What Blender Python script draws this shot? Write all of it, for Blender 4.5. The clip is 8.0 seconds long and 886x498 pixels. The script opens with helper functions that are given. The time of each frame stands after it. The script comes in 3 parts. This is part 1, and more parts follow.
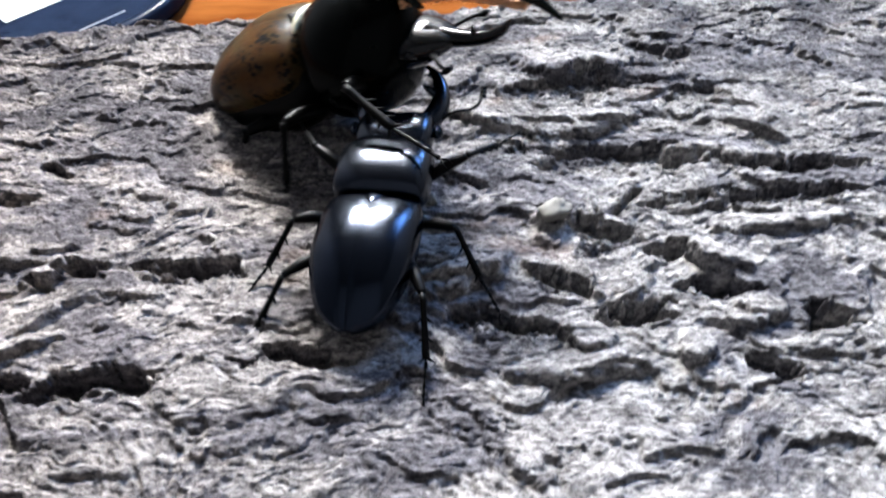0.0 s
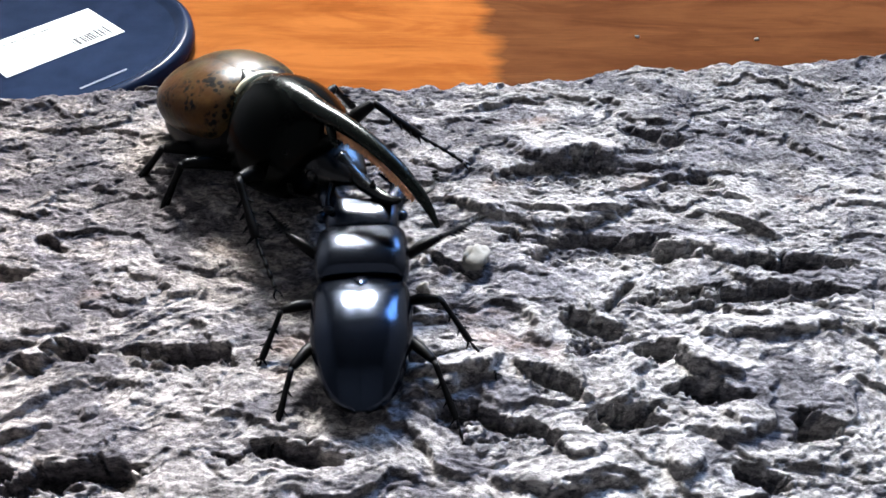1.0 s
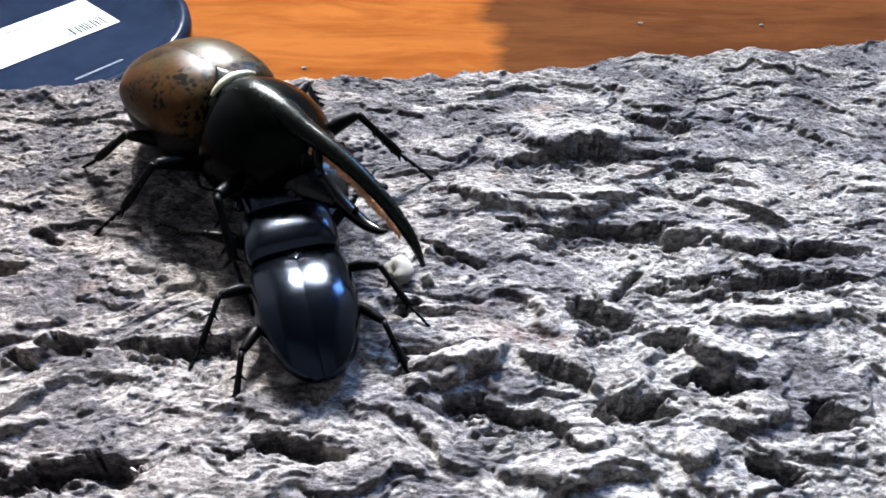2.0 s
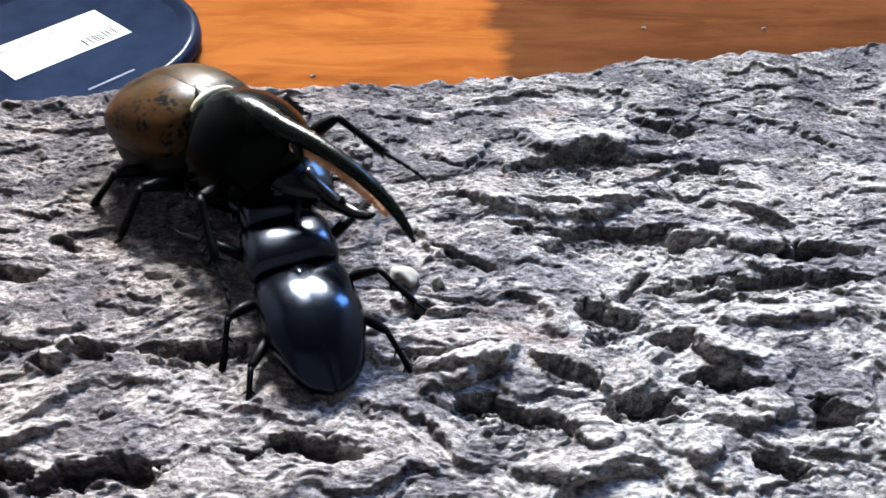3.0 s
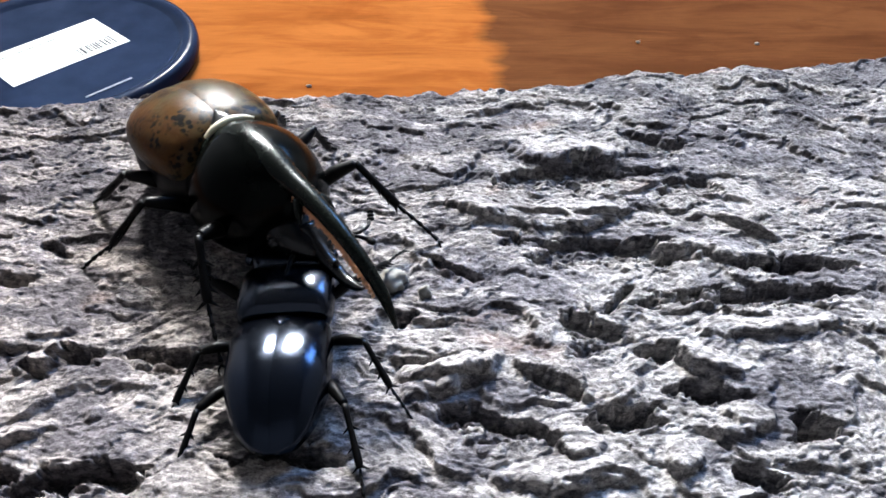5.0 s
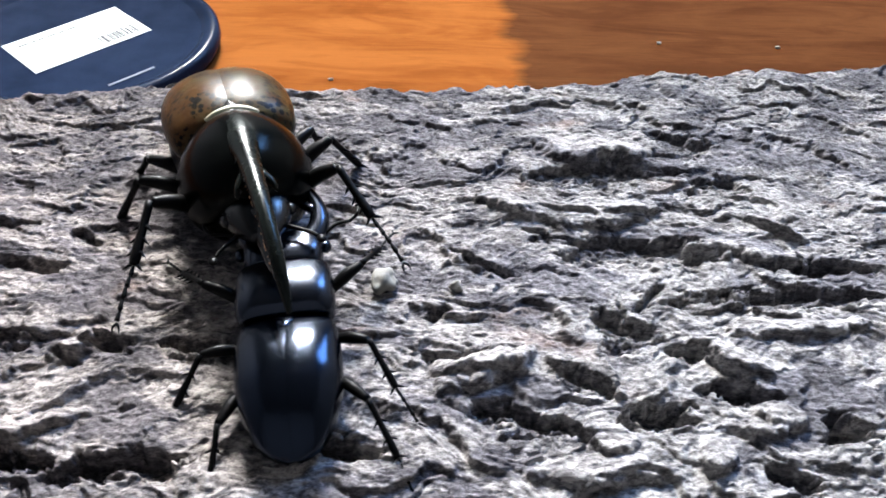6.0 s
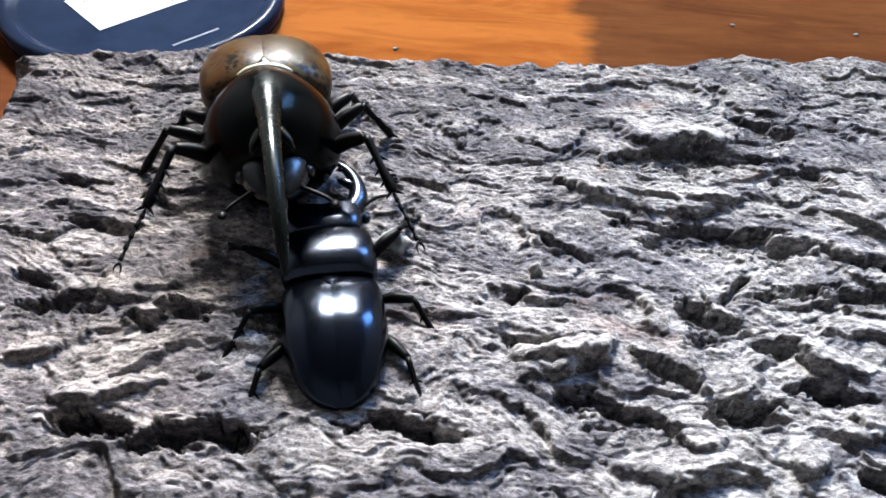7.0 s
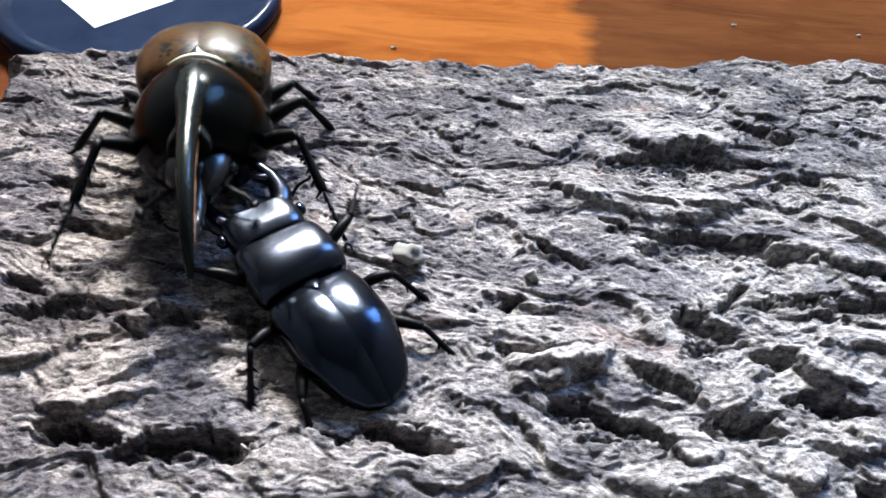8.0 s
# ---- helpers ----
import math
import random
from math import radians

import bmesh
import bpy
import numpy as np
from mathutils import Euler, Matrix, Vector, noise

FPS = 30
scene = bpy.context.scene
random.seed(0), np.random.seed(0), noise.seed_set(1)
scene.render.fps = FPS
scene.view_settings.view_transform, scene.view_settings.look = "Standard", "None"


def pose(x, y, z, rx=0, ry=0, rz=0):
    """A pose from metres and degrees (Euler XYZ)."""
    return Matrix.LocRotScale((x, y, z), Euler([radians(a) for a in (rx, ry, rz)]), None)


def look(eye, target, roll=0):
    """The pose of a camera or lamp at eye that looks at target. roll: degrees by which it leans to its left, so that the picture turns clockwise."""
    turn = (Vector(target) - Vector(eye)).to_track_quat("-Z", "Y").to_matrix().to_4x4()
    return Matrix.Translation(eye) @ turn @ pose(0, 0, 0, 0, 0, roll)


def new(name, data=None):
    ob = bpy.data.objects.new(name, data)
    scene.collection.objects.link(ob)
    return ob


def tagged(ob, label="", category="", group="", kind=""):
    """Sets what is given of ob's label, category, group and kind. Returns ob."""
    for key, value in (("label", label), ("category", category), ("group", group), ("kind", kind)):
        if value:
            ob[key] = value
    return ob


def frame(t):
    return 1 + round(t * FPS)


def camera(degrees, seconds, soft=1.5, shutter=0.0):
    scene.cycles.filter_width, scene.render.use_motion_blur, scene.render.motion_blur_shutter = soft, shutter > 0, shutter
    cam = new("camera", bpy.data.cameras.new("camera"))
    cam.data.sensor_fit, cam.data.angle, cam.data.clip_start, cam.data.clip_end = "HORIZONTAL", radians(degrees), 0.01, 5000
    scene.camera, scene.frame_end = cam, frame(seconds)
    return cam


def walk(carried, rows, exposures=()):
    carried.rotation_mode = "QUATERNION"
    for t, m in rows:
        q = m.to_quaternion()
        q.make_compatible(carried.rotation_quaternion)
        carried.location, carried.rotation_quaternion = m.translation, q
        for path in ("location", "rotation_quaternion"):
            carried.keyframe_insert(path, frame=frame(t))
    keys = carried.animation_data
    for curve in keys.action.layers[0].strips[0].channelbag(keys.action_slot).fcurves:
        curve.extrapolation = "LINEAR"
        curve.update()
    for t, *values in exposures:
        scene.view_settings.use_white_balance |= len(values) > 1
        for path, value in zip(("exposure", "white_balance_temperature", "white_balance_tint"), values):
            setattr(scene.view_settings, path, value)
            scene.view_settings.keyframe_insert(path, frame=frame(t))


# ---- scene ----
cam = camera(57.5, 8.0, 1.6, 0.5)
METRES, EYE, TILT, LEAN, TURN = 0.0875, 0.172, -43.0, -0.6, 0.0
ROWS = [
    (0.0, 0.0, 0.0, 0.0, -0.08, -2.18, 1.98),
    (0.2, -0.0008, -0.0234, 0.0792, -0.24, -1.60, 1.36),
    (0.3, -0.0013, -0.0397, 0.1346, -0.35, -1.20, 0.92),
    (0.4, -0.0017, -0.0526, 0.1782, -0.43, -0.88, 0.58),
    (0.5, -0.0019, -0.0584, 0.198, -0.47, -0.74, 0.42),
    (1.0, -0.0082, -0.0051, 0.19, -0.78, -0.18, -0.08),
    (1.5, -0.0106, 0.0532, 0.1812, -0.79, -0.65, 0.07),
    (3.0, -0.0382, -0.0035, 0.1763, -0.49, -0.32, 0.86),
    (3.5, 0.0013, -0.0499, 0.1834, -0.15, 0.41, 1.07),
    (4.0, 0.0036, -0.0688, 0.185, -0.13, 0.77, 1.12),
    (4.5, 0.0126, -0.0311, 0.183, -0.1, 0.52, 0.64),
    (6.0, -0.1044, -0.0279, 0.166, -0.65, 0.25, -1.0),
    (6.5, -0.3186, 0.0026, 0.1502, 0.19, -0.69, -3.12),
    (7.0, -0.2855, 0.0401, 0.1732, 0.87, -1.65, -3.74),
    (7.5, -0.2535, 0.0511, 0.2068, 0.81, -2.12, -3.68),
    (8.0, -0.271, 0.0703, 0.2138, 0.93, -2.16, -4.07),
]
walk(cam, [(t, pose(0, 0, EYE, TILT, LEAN, TURN) @ pose(METRES * x, METRES * y, METRES * z, 90 + pitch, roll, yaw)) for t, x, y, z, yaw, pitch, roll in ROWS],
     [(0.0, 0.03), (0.5, 0.13), (1.0, 0.12), (1.5, 0.07), (4.5, 0.07), (6.0, 0.03), (8.0, 0.0)])

MM = 0.001
BARK_TOP = 25.0     # mean height of the bark's face over the table, mm

# ---- light: a ceiling lamp beyond the table, a daylight window to the side ----
world = bpy.data.worlds.new("world")
scene.world = world
world.use_nodes = True
sky = world.node_tree.nodes.new("ShaderNodeTexSky")
sky.sky_type, sky.sun_disc, sky.sun_elevation, sky.sun_rotation = "NISHITA", False, radians(35), radians(70)
world.node_tree.links.new(sky.outputs[0], world.node_tree.nodes["Background"].inputs[0])
world.node_tree.nodes["Background"].inputs[1].default_value = 0.05


def area_lamp(name, m, watts, colour, shape, sx, sy):
    data = bpy.data.lights.new(name, "AREA")
    data.energy, data.color, data.shape, data.size, data.size_y = watts, colour, shape, sx, sy
    ob = new(name, data)
    ob.matrix_world = m
    return ob


LAMP = (-0.26, 2.0, 1.62)
area_lamp("ceiling_lamp_light", look((LAMP[0], LAMP[1], LAMP[2] - 0.03), (0.0, 0.2, 0.0)), 740, (0.93, 0.948, 0.97), "DISK", 0.70, 0.70)
area_lamp("window_light", look((1.15, 1.86, 1.72), (0.0, 0.2, 0.0)), 82, (0.20, 0.45, 1.0), "RECTANGLE", 0.74, 0.9)


# ---- materials ----
class Mat:
    """A node material in a few calls."""

    def __init__(self, name, rough=0.5, metal=0.0, spec=0.5):
        self.m = bpy.data.materials.new(name)
        self.m.use_nodes = True
        self.t = self.m.node_tree
        self.b = self.t.nodes["Principled BSDF"]
        self.b.inputs["Roughness"].default_value = rough
        self.b.inputs["Metallic"].default_value = metal
        self.b.inputs["Specular IOR Level"].default_value = spec
        self.co = self.t.nodes.new("ShaderNodeTexCoord").outputs["Object"]

    def link(self, a, b):
        self.t.links.new(a, b)

    def mapped(self, scale, rot=(0, 0, 0)):
        n = self.t.nodes.new("ShaderNodeMapping")
        n.inputs["Scale"].default_value = scale
        n.inputs["Rotation"].default_value = rot
        self.link(self.co, n.inputs["Vector"])
        return n.outputs[0]

    def noise(self, scale, stretch=(1, 1, 1), detail=4, rough=0.55, warp=0.0):
        n = self.t.nodes.new("ShaderNodeTexNoise")
        n.inputs["Scale"].default_value, n.inputs["Detail"].default_value = scale, detail
        n.inputs["Roughness"].default_value, n.inputs["Distortion"].default_value = rough, warp
        self.link(self.mapped(stretch), n.inputs["Vector"])
        return n.outputs["Fac"]

    def voronoi(self, scale, stretch=(1, 1, 1)):
        n = self.t.nodes.new("ShaderNodeTexVoronoi")
        n.inputs["Scale"].default_value = scale
        self.link(self.mapped(stretch), n.inputs["Vector"])
        return n.outputs["Distance"]

    def ramp(self, fac, stops):
        n = self.t.nodes.new("ShaderNodeValToRGB")
        e = n.color_ramp.elements
        while len(e) < len(stops):
            e.new(0.5)
        for el, (p, c) in zip(e, stops):
            el.position = p
            el.color = (*c, 1) if len(c) == 3 else c
        self.link(fac, n.inputs[0])
        return n.outputs[0]

    def mix(self, fac, a, b, mode="MIX"):
        n = self.t.nodes.new("ShaderNodeMix")
        n.data_type, n.blend_type = "RGBA", mode
        for sock, v in ((n.inputs[0], fac), (n.inputs[6], a), (n.inputs[7], b)):
            if hasattr(v, "is_linked"):
                self.link(v, sock)
            else:
                sock.default_value = v if isinstance(v, float) else (*v, 1)
        return n.outputs[2]

    def colour(self, c):
        if hasattr(c, "is_linked"):
            self.link(c, self.b.inputs["Base Color"])
        else:
            self.b.inputs["Base Color"].default_value = (*c, 1)
        return self

    def rough(self, sock):
        self.link(sock, self.b.inputs["Roughness"])
        return self

    def bump(self, sock, strength, dist, over=None):
        n = self.t.nodes.new("ShaderNodeBump")
        n.inputs["Strength"].default_value, n.inputs["Distance"].default_value = strength, dist
        self.link(sock, n.inputs["Height"])
        if over is not None:
            self.link(over, n.inputs["Normal"])
        self.link(n.outputs[0], self.b.inputs["Normal"])
        return n.outputs[0]


def grey(v):
    return (v, v, v)


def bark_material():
    """Pale weathered flakes over dark inner cork, which shows in fibrous streaks where they broke off. The tone
    attribute also carries the pits' painted shade.
    """
    m = Mat("cork_bark", 0.9, 0, 0.15)
    mid = m.noise(150, (0.55, 1.2, 1), 6, 0.65, 0.8)
    fine = m.noise(620, (0.7, 1.2, 1), 6, 0.75, 0.4)
    pale = m.ramp(mid, [(0.3, (0.29, 0.272, 0.258)), (0.45, (0.335, 0.319, 0.306)), (0.6, (0.358, 0.343, 0.331)), (0.75, (0.365, 0.35, 0.34))])
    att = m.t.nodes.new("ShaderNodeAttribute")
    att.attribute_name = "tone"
    fibre = m.noise(300, (0.5, 1.25, 1), 7, 0.68, 1.1)
    big = m.noise(52, (0.5, 1.2, 1), 6, 0.6, 0.9)
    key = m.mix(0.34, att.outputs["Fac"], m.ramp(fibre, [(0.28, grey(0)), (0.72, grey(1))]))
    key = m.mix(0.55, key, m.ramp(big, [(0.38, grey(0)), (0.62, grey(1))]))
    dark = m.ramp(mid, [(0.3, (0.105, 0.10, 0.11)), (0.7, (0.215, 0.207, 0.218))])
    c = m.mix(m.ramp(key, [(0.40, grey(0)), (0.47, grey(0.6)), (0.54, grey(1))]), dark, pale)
    c = m.mix(0.6, c, m.ramp(fibre, [(0.36, (0.16, 0.145, 0.14)), (0.46, (0.8, 0.79, 0.79)), (0.56, (1, 1, 1))]), "MULTIPLY")
    speck = m.ramp(fine, [(0.40, (0.20, 0.19, 0.20)), (0.47, (0.60, 0.59, 0.59)), (0.54, (1, 1, 1))])
    mottle = m.ramp(m.noise(230, (0.6, 1.3, 1), 6, 0.7, 1.2), [(0.43, (0.36, 0.35, 0.36)), (0.49, (0.70, 0.69, 0.70)), (0.55, (1, 1, 1))])
    c = m.mix(0.8, c, mottle, "MULTIPLY")
    c = m.mix(0.8, c, speck, "MULTIPLY")
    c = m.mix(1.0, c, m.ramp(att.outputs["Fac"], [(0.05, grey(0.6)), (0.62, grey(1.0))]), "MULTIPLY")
    stain = m.noise(60, (0.6, 1, 1), 3, 0.5)
    c = m.mix(m.ramp(stain, [(0.64, grey(0)), (0.80, grey(0.3))]), c, (0.40, 0.28, 0.22))
    # the west is pinker bark, with the warmer light there painted into its colour
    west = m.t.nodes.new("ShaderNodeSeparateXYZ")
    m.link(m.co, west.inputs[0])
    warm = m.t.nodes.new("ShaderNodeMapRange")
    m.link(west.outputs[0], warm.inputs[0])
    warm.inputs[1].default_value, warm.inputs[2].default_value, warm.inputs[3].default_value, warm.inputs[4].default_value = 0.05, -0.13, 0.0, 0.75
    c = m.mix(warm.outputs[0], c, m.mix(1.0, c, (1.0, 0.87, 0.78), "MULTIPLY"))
    m.colour(c)
    n1 = m.bump(m.noise(420, (0.45, 1.5, 1), 8, 0.7, 0.5), 0.35, 0.0009)
    n2 = m.bump(fibre, 0.4, 0.0009, n1)
    m.bump(fine, 0.6, 0.0006, n2)
    return m.m


def wood_material(name, light, dark, light2, dark2, border):
    """Varnished wood along x, paler on one side of a soft, wavy border at that x."""
    m = Mat(name, 0.5, 0, 0.0)
    warp = m.noise(7, (1.2, 9, 1), 6, 0.6, 0.9)
    grain = m.noise(43, (1.5, 26, 1), 5, 0.6, 0.3)
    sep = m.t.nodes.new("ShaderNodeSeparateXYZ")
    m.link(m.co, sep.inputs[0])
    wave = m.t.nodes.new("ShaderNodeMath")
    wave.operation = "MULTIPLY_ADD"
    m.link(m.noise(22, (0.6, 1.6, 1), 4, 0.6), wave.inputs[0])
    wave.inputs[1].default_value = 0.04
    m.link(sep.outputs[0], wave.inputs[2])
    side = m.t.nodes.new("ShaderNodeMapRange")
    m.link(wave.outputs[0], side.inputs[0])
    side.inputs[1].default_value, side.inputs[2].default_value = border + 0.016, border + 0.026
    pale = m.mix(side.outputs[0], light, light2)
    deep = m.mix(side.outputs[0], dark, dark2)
    c = m.mix(m.ramp(warp, [(0.35, grey(0)), (0.65, grey(1))]), deep, pale)
    c = m.mix(m.ramp(grain, [(0.38, grey(0.25)), (0.55, grey(0))]), c, m.mix(0.6, deep, (0.02, 0.008, 0.003)))
    blotch = m.noise(17, (1, 1.7, 1), 4, 0.55, 0.6)
    c = m.mix(m.ramp(blotch, [(0.42, grey(0)), (0.62, grey(0.75))]), c, pale)
    streak = m.noise(9, (1.6, 5, 1), 4, 0.6, 1.0)
    c = m.mix(m.ramp(streak, [(0.34, grey(0.7)), (0.5, grey(0))]), c, deep)
    m.colour(c)
    m.b.inputs["Coat Weight"].default_value, m.b.inputs["Coat Roughness"].default_value = 0.0, 0.2
    m.bump(grain, 0.15, 0.0004)
    return m.m


def chitin(name, c, rough, coat=0.4, grain=600, bump=0.12, spec=0.3, sheen=(1, 1, 1)):
    m = Mat(name, rough, 0, spec)
    m.b.inputs["Specular Tint"].default_value = (*sheen, 1)
    n = m.noise(grain, (1, 1, 1), 4, 0.6)
    m.colour(m.mix(m.ramp(m.noise(90), [(0.35, grey(0)), (0.7, grey(1))]), tuple(0.6 * v for v in c), tuple(1.35 * v for v in c)))
    m.rough(m.ramp(n, [(0.3, grey(rough * 0.9)), (0.7, grey(min(1, rough * 1.12)))]))
    m.b.inputs["Coat Weight"].default_value, m.b.inputs["Coat Roughness"].default_value = coat, 0.08
    m.bump(n, bump, 0.0004)
    return m.m


def olive_elytra():
    m = Mat("olive_elytron", 0.34, 0, 0.06)
    patch = m.noise(60, (1, 1, 1), 5, 0.65)
    base = m.mix(m.ramp(patch, [(0.42, grey(0)), (0.58, grey(1))]), (0.048, 0.021, 0.005), (0.034, 0.026, 0.011))
    base = m.mix(m.ramp(m.noise(200, (1, 1, 1), 6, 0.7), [(0.40, grey(0.85)), (0.52, grey(0))]), base, (0.035, 0.014, 0.004))
    spots = m.voronoi(560, (1, 1, 1))
    gate = m.noise(110, (1, 1, 1), 4, 0.6)
    dots = m.mix(m.ramp(gate, [(0.46, grey(0)), (0.54, grey(1))]), grey(0.0), m.ramp(spots, [(0.44, grey(1)), (0.54, grey(0))]))
    m.colour(m.mix(dots, base, (0.003, 0.0025, 0.002)))
    m.b.inputs["Coat Weight"].default_value, m.b.inputs["Coat Roughness"].default_value = 0.02, 0.16
    m.bump(m.noise(330, (1, 1, 1), 6, 0.65), 0.3, 0.0006)
    return m.m


def paint(name, c, rough=0.6, vary=0.12, scale=30, spec=0.5):
    m = Mat(name, rough, 0, spec)
    n = m.noise(scale, (1, 1, 1), 5)
    m.colour(m.mix(m.ramp(n, [(0.3, grey(0)), (0.7, grey(1))]), tuple(v * (1 - vary) for v in c), tuple(min(1, v * (1 + vary)) for v in c)))
    m.rough(m.ramp(n, [(0.3, grey(rough * 0.85)), (0.7, grey(min(1, rough * 1.15)))]))
    m.bump(m.noise(scale * 20), 0.08, 0.0004)
    return m.m


def glowing(name, c, strength):
    m = Mat(name, 0.5)
    m.colour(c)
    m.b.inputs["Emission Color"].default_value, m.b.inputs["Emission Strength"].default_value = (*c, 1), strength
    return m.m


BARK = bark_material()
# beyond the border a darker reflection on the varnish is put into the colour
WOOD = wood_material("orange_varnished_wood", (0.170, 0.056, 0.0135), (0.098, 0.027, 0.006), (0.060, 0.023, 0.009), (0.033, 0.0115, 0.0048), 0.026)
WOOD_DARK = wood_material("brown_varnished_wood", (0.075, 0.024, 0.009), (0.045, 0.014, 0.006), (0.075, 0.024, 0.009), (0.045, 0.014, 0.006), 9.0)
BLACK = chitin("black_chitin", (0.0002, 0.0003, 0.0007), 0.18, 0.0, 350, 0.03, 0.38, (0.5, 0.66, 1.0))
SATIN = chitin("satin_black_chitin", (0.0003, 0.0004, 0.0009), 0.23, 0.0, 350, 0.05, 0.5, (0.62, 0.74, 1.0))
LEG = chitin("leg_chitin", (0.0018, 0.0016, 0.0016), 0.4, 0.0, 600, 0.12, 0.06)
SHELL = chitin("shell_chitin", (0.001, 0.0012, 0.001), 0.2, 0.0, 350, 0.04, 0.04, (0.9, 1.0, 0.95))
HORN = chitin("horn_chitin", (0.003, 0.004, 0.003), 0.26, 0.0, 350, 0.05, 0.12, (0.9, 1.0, 0.95))
GLOSS = chitin("glossy_black_chitin", (0.0008, 0.0008, 0.0008), 0.25, 0.0, 500, 0.05)
OLIVE = olive_elytra()
HAIR = paint("orange_hair", (0.58, 0.29, 0.14), 0.8, 0.35, 900)
CREAM = paint("pale_membrane", (0.42, 0.38, 0.24), 0.5, 0.2, 300)
PLASTIC = paint("dark_plastic", (0.007, 0.011, 0.022), 0.2, 0.25, 60, 0.02)
PAPER = paint("label_paper", (0.36, 0.365, 0.335), 0.75, 0.04, 80, 0.03)
INK = paint("ink", (0.03, 0.03, 0.03), 0.7, 0.12, 30, 0.03)
GREYINK = paint("grey_print", (0.13, 0.14, 0.16), 0.6, 0.12, 30, 0.03)
WALL = paint("wall_paint", (0.09, 0.09, 0.095), 0.9, 0.06, 4)
WALL_PALE = paint("pale_wall_paint", (0.09, 0.09, 0.095), 0.9, 0.06, 4)
CEIL = paint("ceiling_paint", (0.10, 0.10, 0.10), 0.9, 0.05, 4)
FLOOR = paint("floor_boards", (0.05, 0.035, 0.025), 0.5, 0.3, 8)
FRAME = paint("white_frame", (0.75, 0.75, 0.74), 0.4, 0.05, 20)
GLOW = glowing("lamp_diffuser", (1.0, 0.96, 0.9), 6.0)
PALE = paint("pale_pith", (0.16, 0.15, 0.13), 0.85, 0.15, 500)
glass = Mat("window_glass", 0.02)
glass.b.inputs["Transmission Weight"].default_value = 1.0
GLASS = glass.m


# ---- mesh helpers ----
def mesh_of(name, verts, faces, material, smooth=True):
    me = bpy.data.meshes.new(name)
    me.from_pydata([tuple(v) for v in verts], [], faces)
    me.materials.append(material)
    if smooth:
        me.polygons.foreach_set("use_smooth", [True] * len(me.polygons))
    me.update()
    return me


def part(name, geo, material, parent=None, label="", at=None, smooth=True):
    verts, faces = geo
    ob = new(name, mesh_of(name, verts, faces, material, smooth))
    if parent is not None:
        ob.parent = parent
    if at is not None:
        ob.matrix_basis = at
    if label:
        tagged(ob, label=label)
    return ob


def joined(*geos):
    verts, faces = [], []
    for v, f in geos:
        n = len(verts)
        verts += [tuple(p) for p in v]
        faces += [tuple(i + n for i in q) for q in f]
    return verts, faces


def scaled(geo, k=MM, kx=1.0):
    return [(x * k * kx, y * k, z * k) for x, y, z in geo[0]], geo[1]


def box(x0, x1, y0, y1, z0, z1, bevel=0.0):
    bm = bmesh.new()
    bmesh.ops.create_cube(bm, size=1)
    for v in bm.verts:
        v.co = Vector(((x0 + x1) / 2 + v.co.x * (x1 - x0), (y0 + y1) / 2 + v.co.y * (y1 - y0), (z0 + z1) / 2 + v.co.z * (z1 - z0)))
    if bevel:
        bmesh.ops.bevel(bm, geom=bm.edges[:], offset=bevel, segments=2, affect="EDGES", profile=0.5)
    bm.verts.index_update()
    geo = [tuple(v.co) for v in bm.verts], [tuple(v.index for v in f.verts) for f in bm.faces]
    bm.free()
    return geo


def lathe(profile, n=64):
    """Turns (radius, z) pairs about z."""
    verts, faces = [], []
    for r, z in profile:
        for i in range(n):
            a = 2 * math.pi * i / n
            verts.append((r * math.cos(a), r * math.sin(a), z))
    for k in range(len(profile) - 1):
        for i in range(n):
            j = (i + 1) % n
            faces.append((k * n + i, k * n + j, (k + 1) * n + j, (k + 1) * n + i))
    faces.append(tuple(range(n))[::-1])
    faces.append(tuple((len(profile) - 1) * n + i for i in range(n)))
    return verts, faces


def smooth_curve(rows, n):
    """Catmull-Rom through rows of numbers, n samples."""
    p = np.array(rows, float)
    p = np.vstack([2 * p[0] - p[1], p, 2 * p[-1] - p[-2]])
    out = []
    for s in np.linspace(0, len(rows) - 1 - 1e-6, n):
        i, u = int(s), s - int(s)
        a, b, c, d = p[i:i + 4]
        out.append(0.5 * (2 * b + (c - a) * u + (2 * a - 5 * b + 4 * c - d) * u * u + (3 * b - a - 3 * c + d) * u ** 3))
    return np.array(out)


def tube(rows, n=14, seg=10, flat=1.0, up=(0, 0, 1)):
    """A tube along rows of (x, y, z, radius); flat squeezes it along its own up."""
    c = smooth_curve(rows, n)
    verts, faces = [], []
    up = Vector(up)
    for i in range(n):
        d = Vector(c[min(i + 1, n - 1)][:3]) - Vector(c[max(i - 1, 0)][:3])
        d.normalize()
        side = d.cross(up)
        side = side.normalized() if side.length > 1e-4 else Vector((1, 0, 0))
        top = side.cross(d)
        r = max(c[i][3], 0.02)
        for k in range(seg):
            a = 2 * math.pi * k / seg
            verts.append(Vector(c[i][:3]) + side * (r * math.cos(a)) + top * (r * flat * math.sin(a)))
    for i in range(n - 1):
        for k in range(seg):
            j = (k + 1) % seg
            faces.append((i * seg + k, i * seg + j, (i + 1) * seg + j, (i + 1) * seg + k))
    faces.append(tuple(range(seg))[::-1])
    faces.append(tuple((n - 1) * seg + k for k in range(seg)))
    return [tuple(v) for v in verts], faces


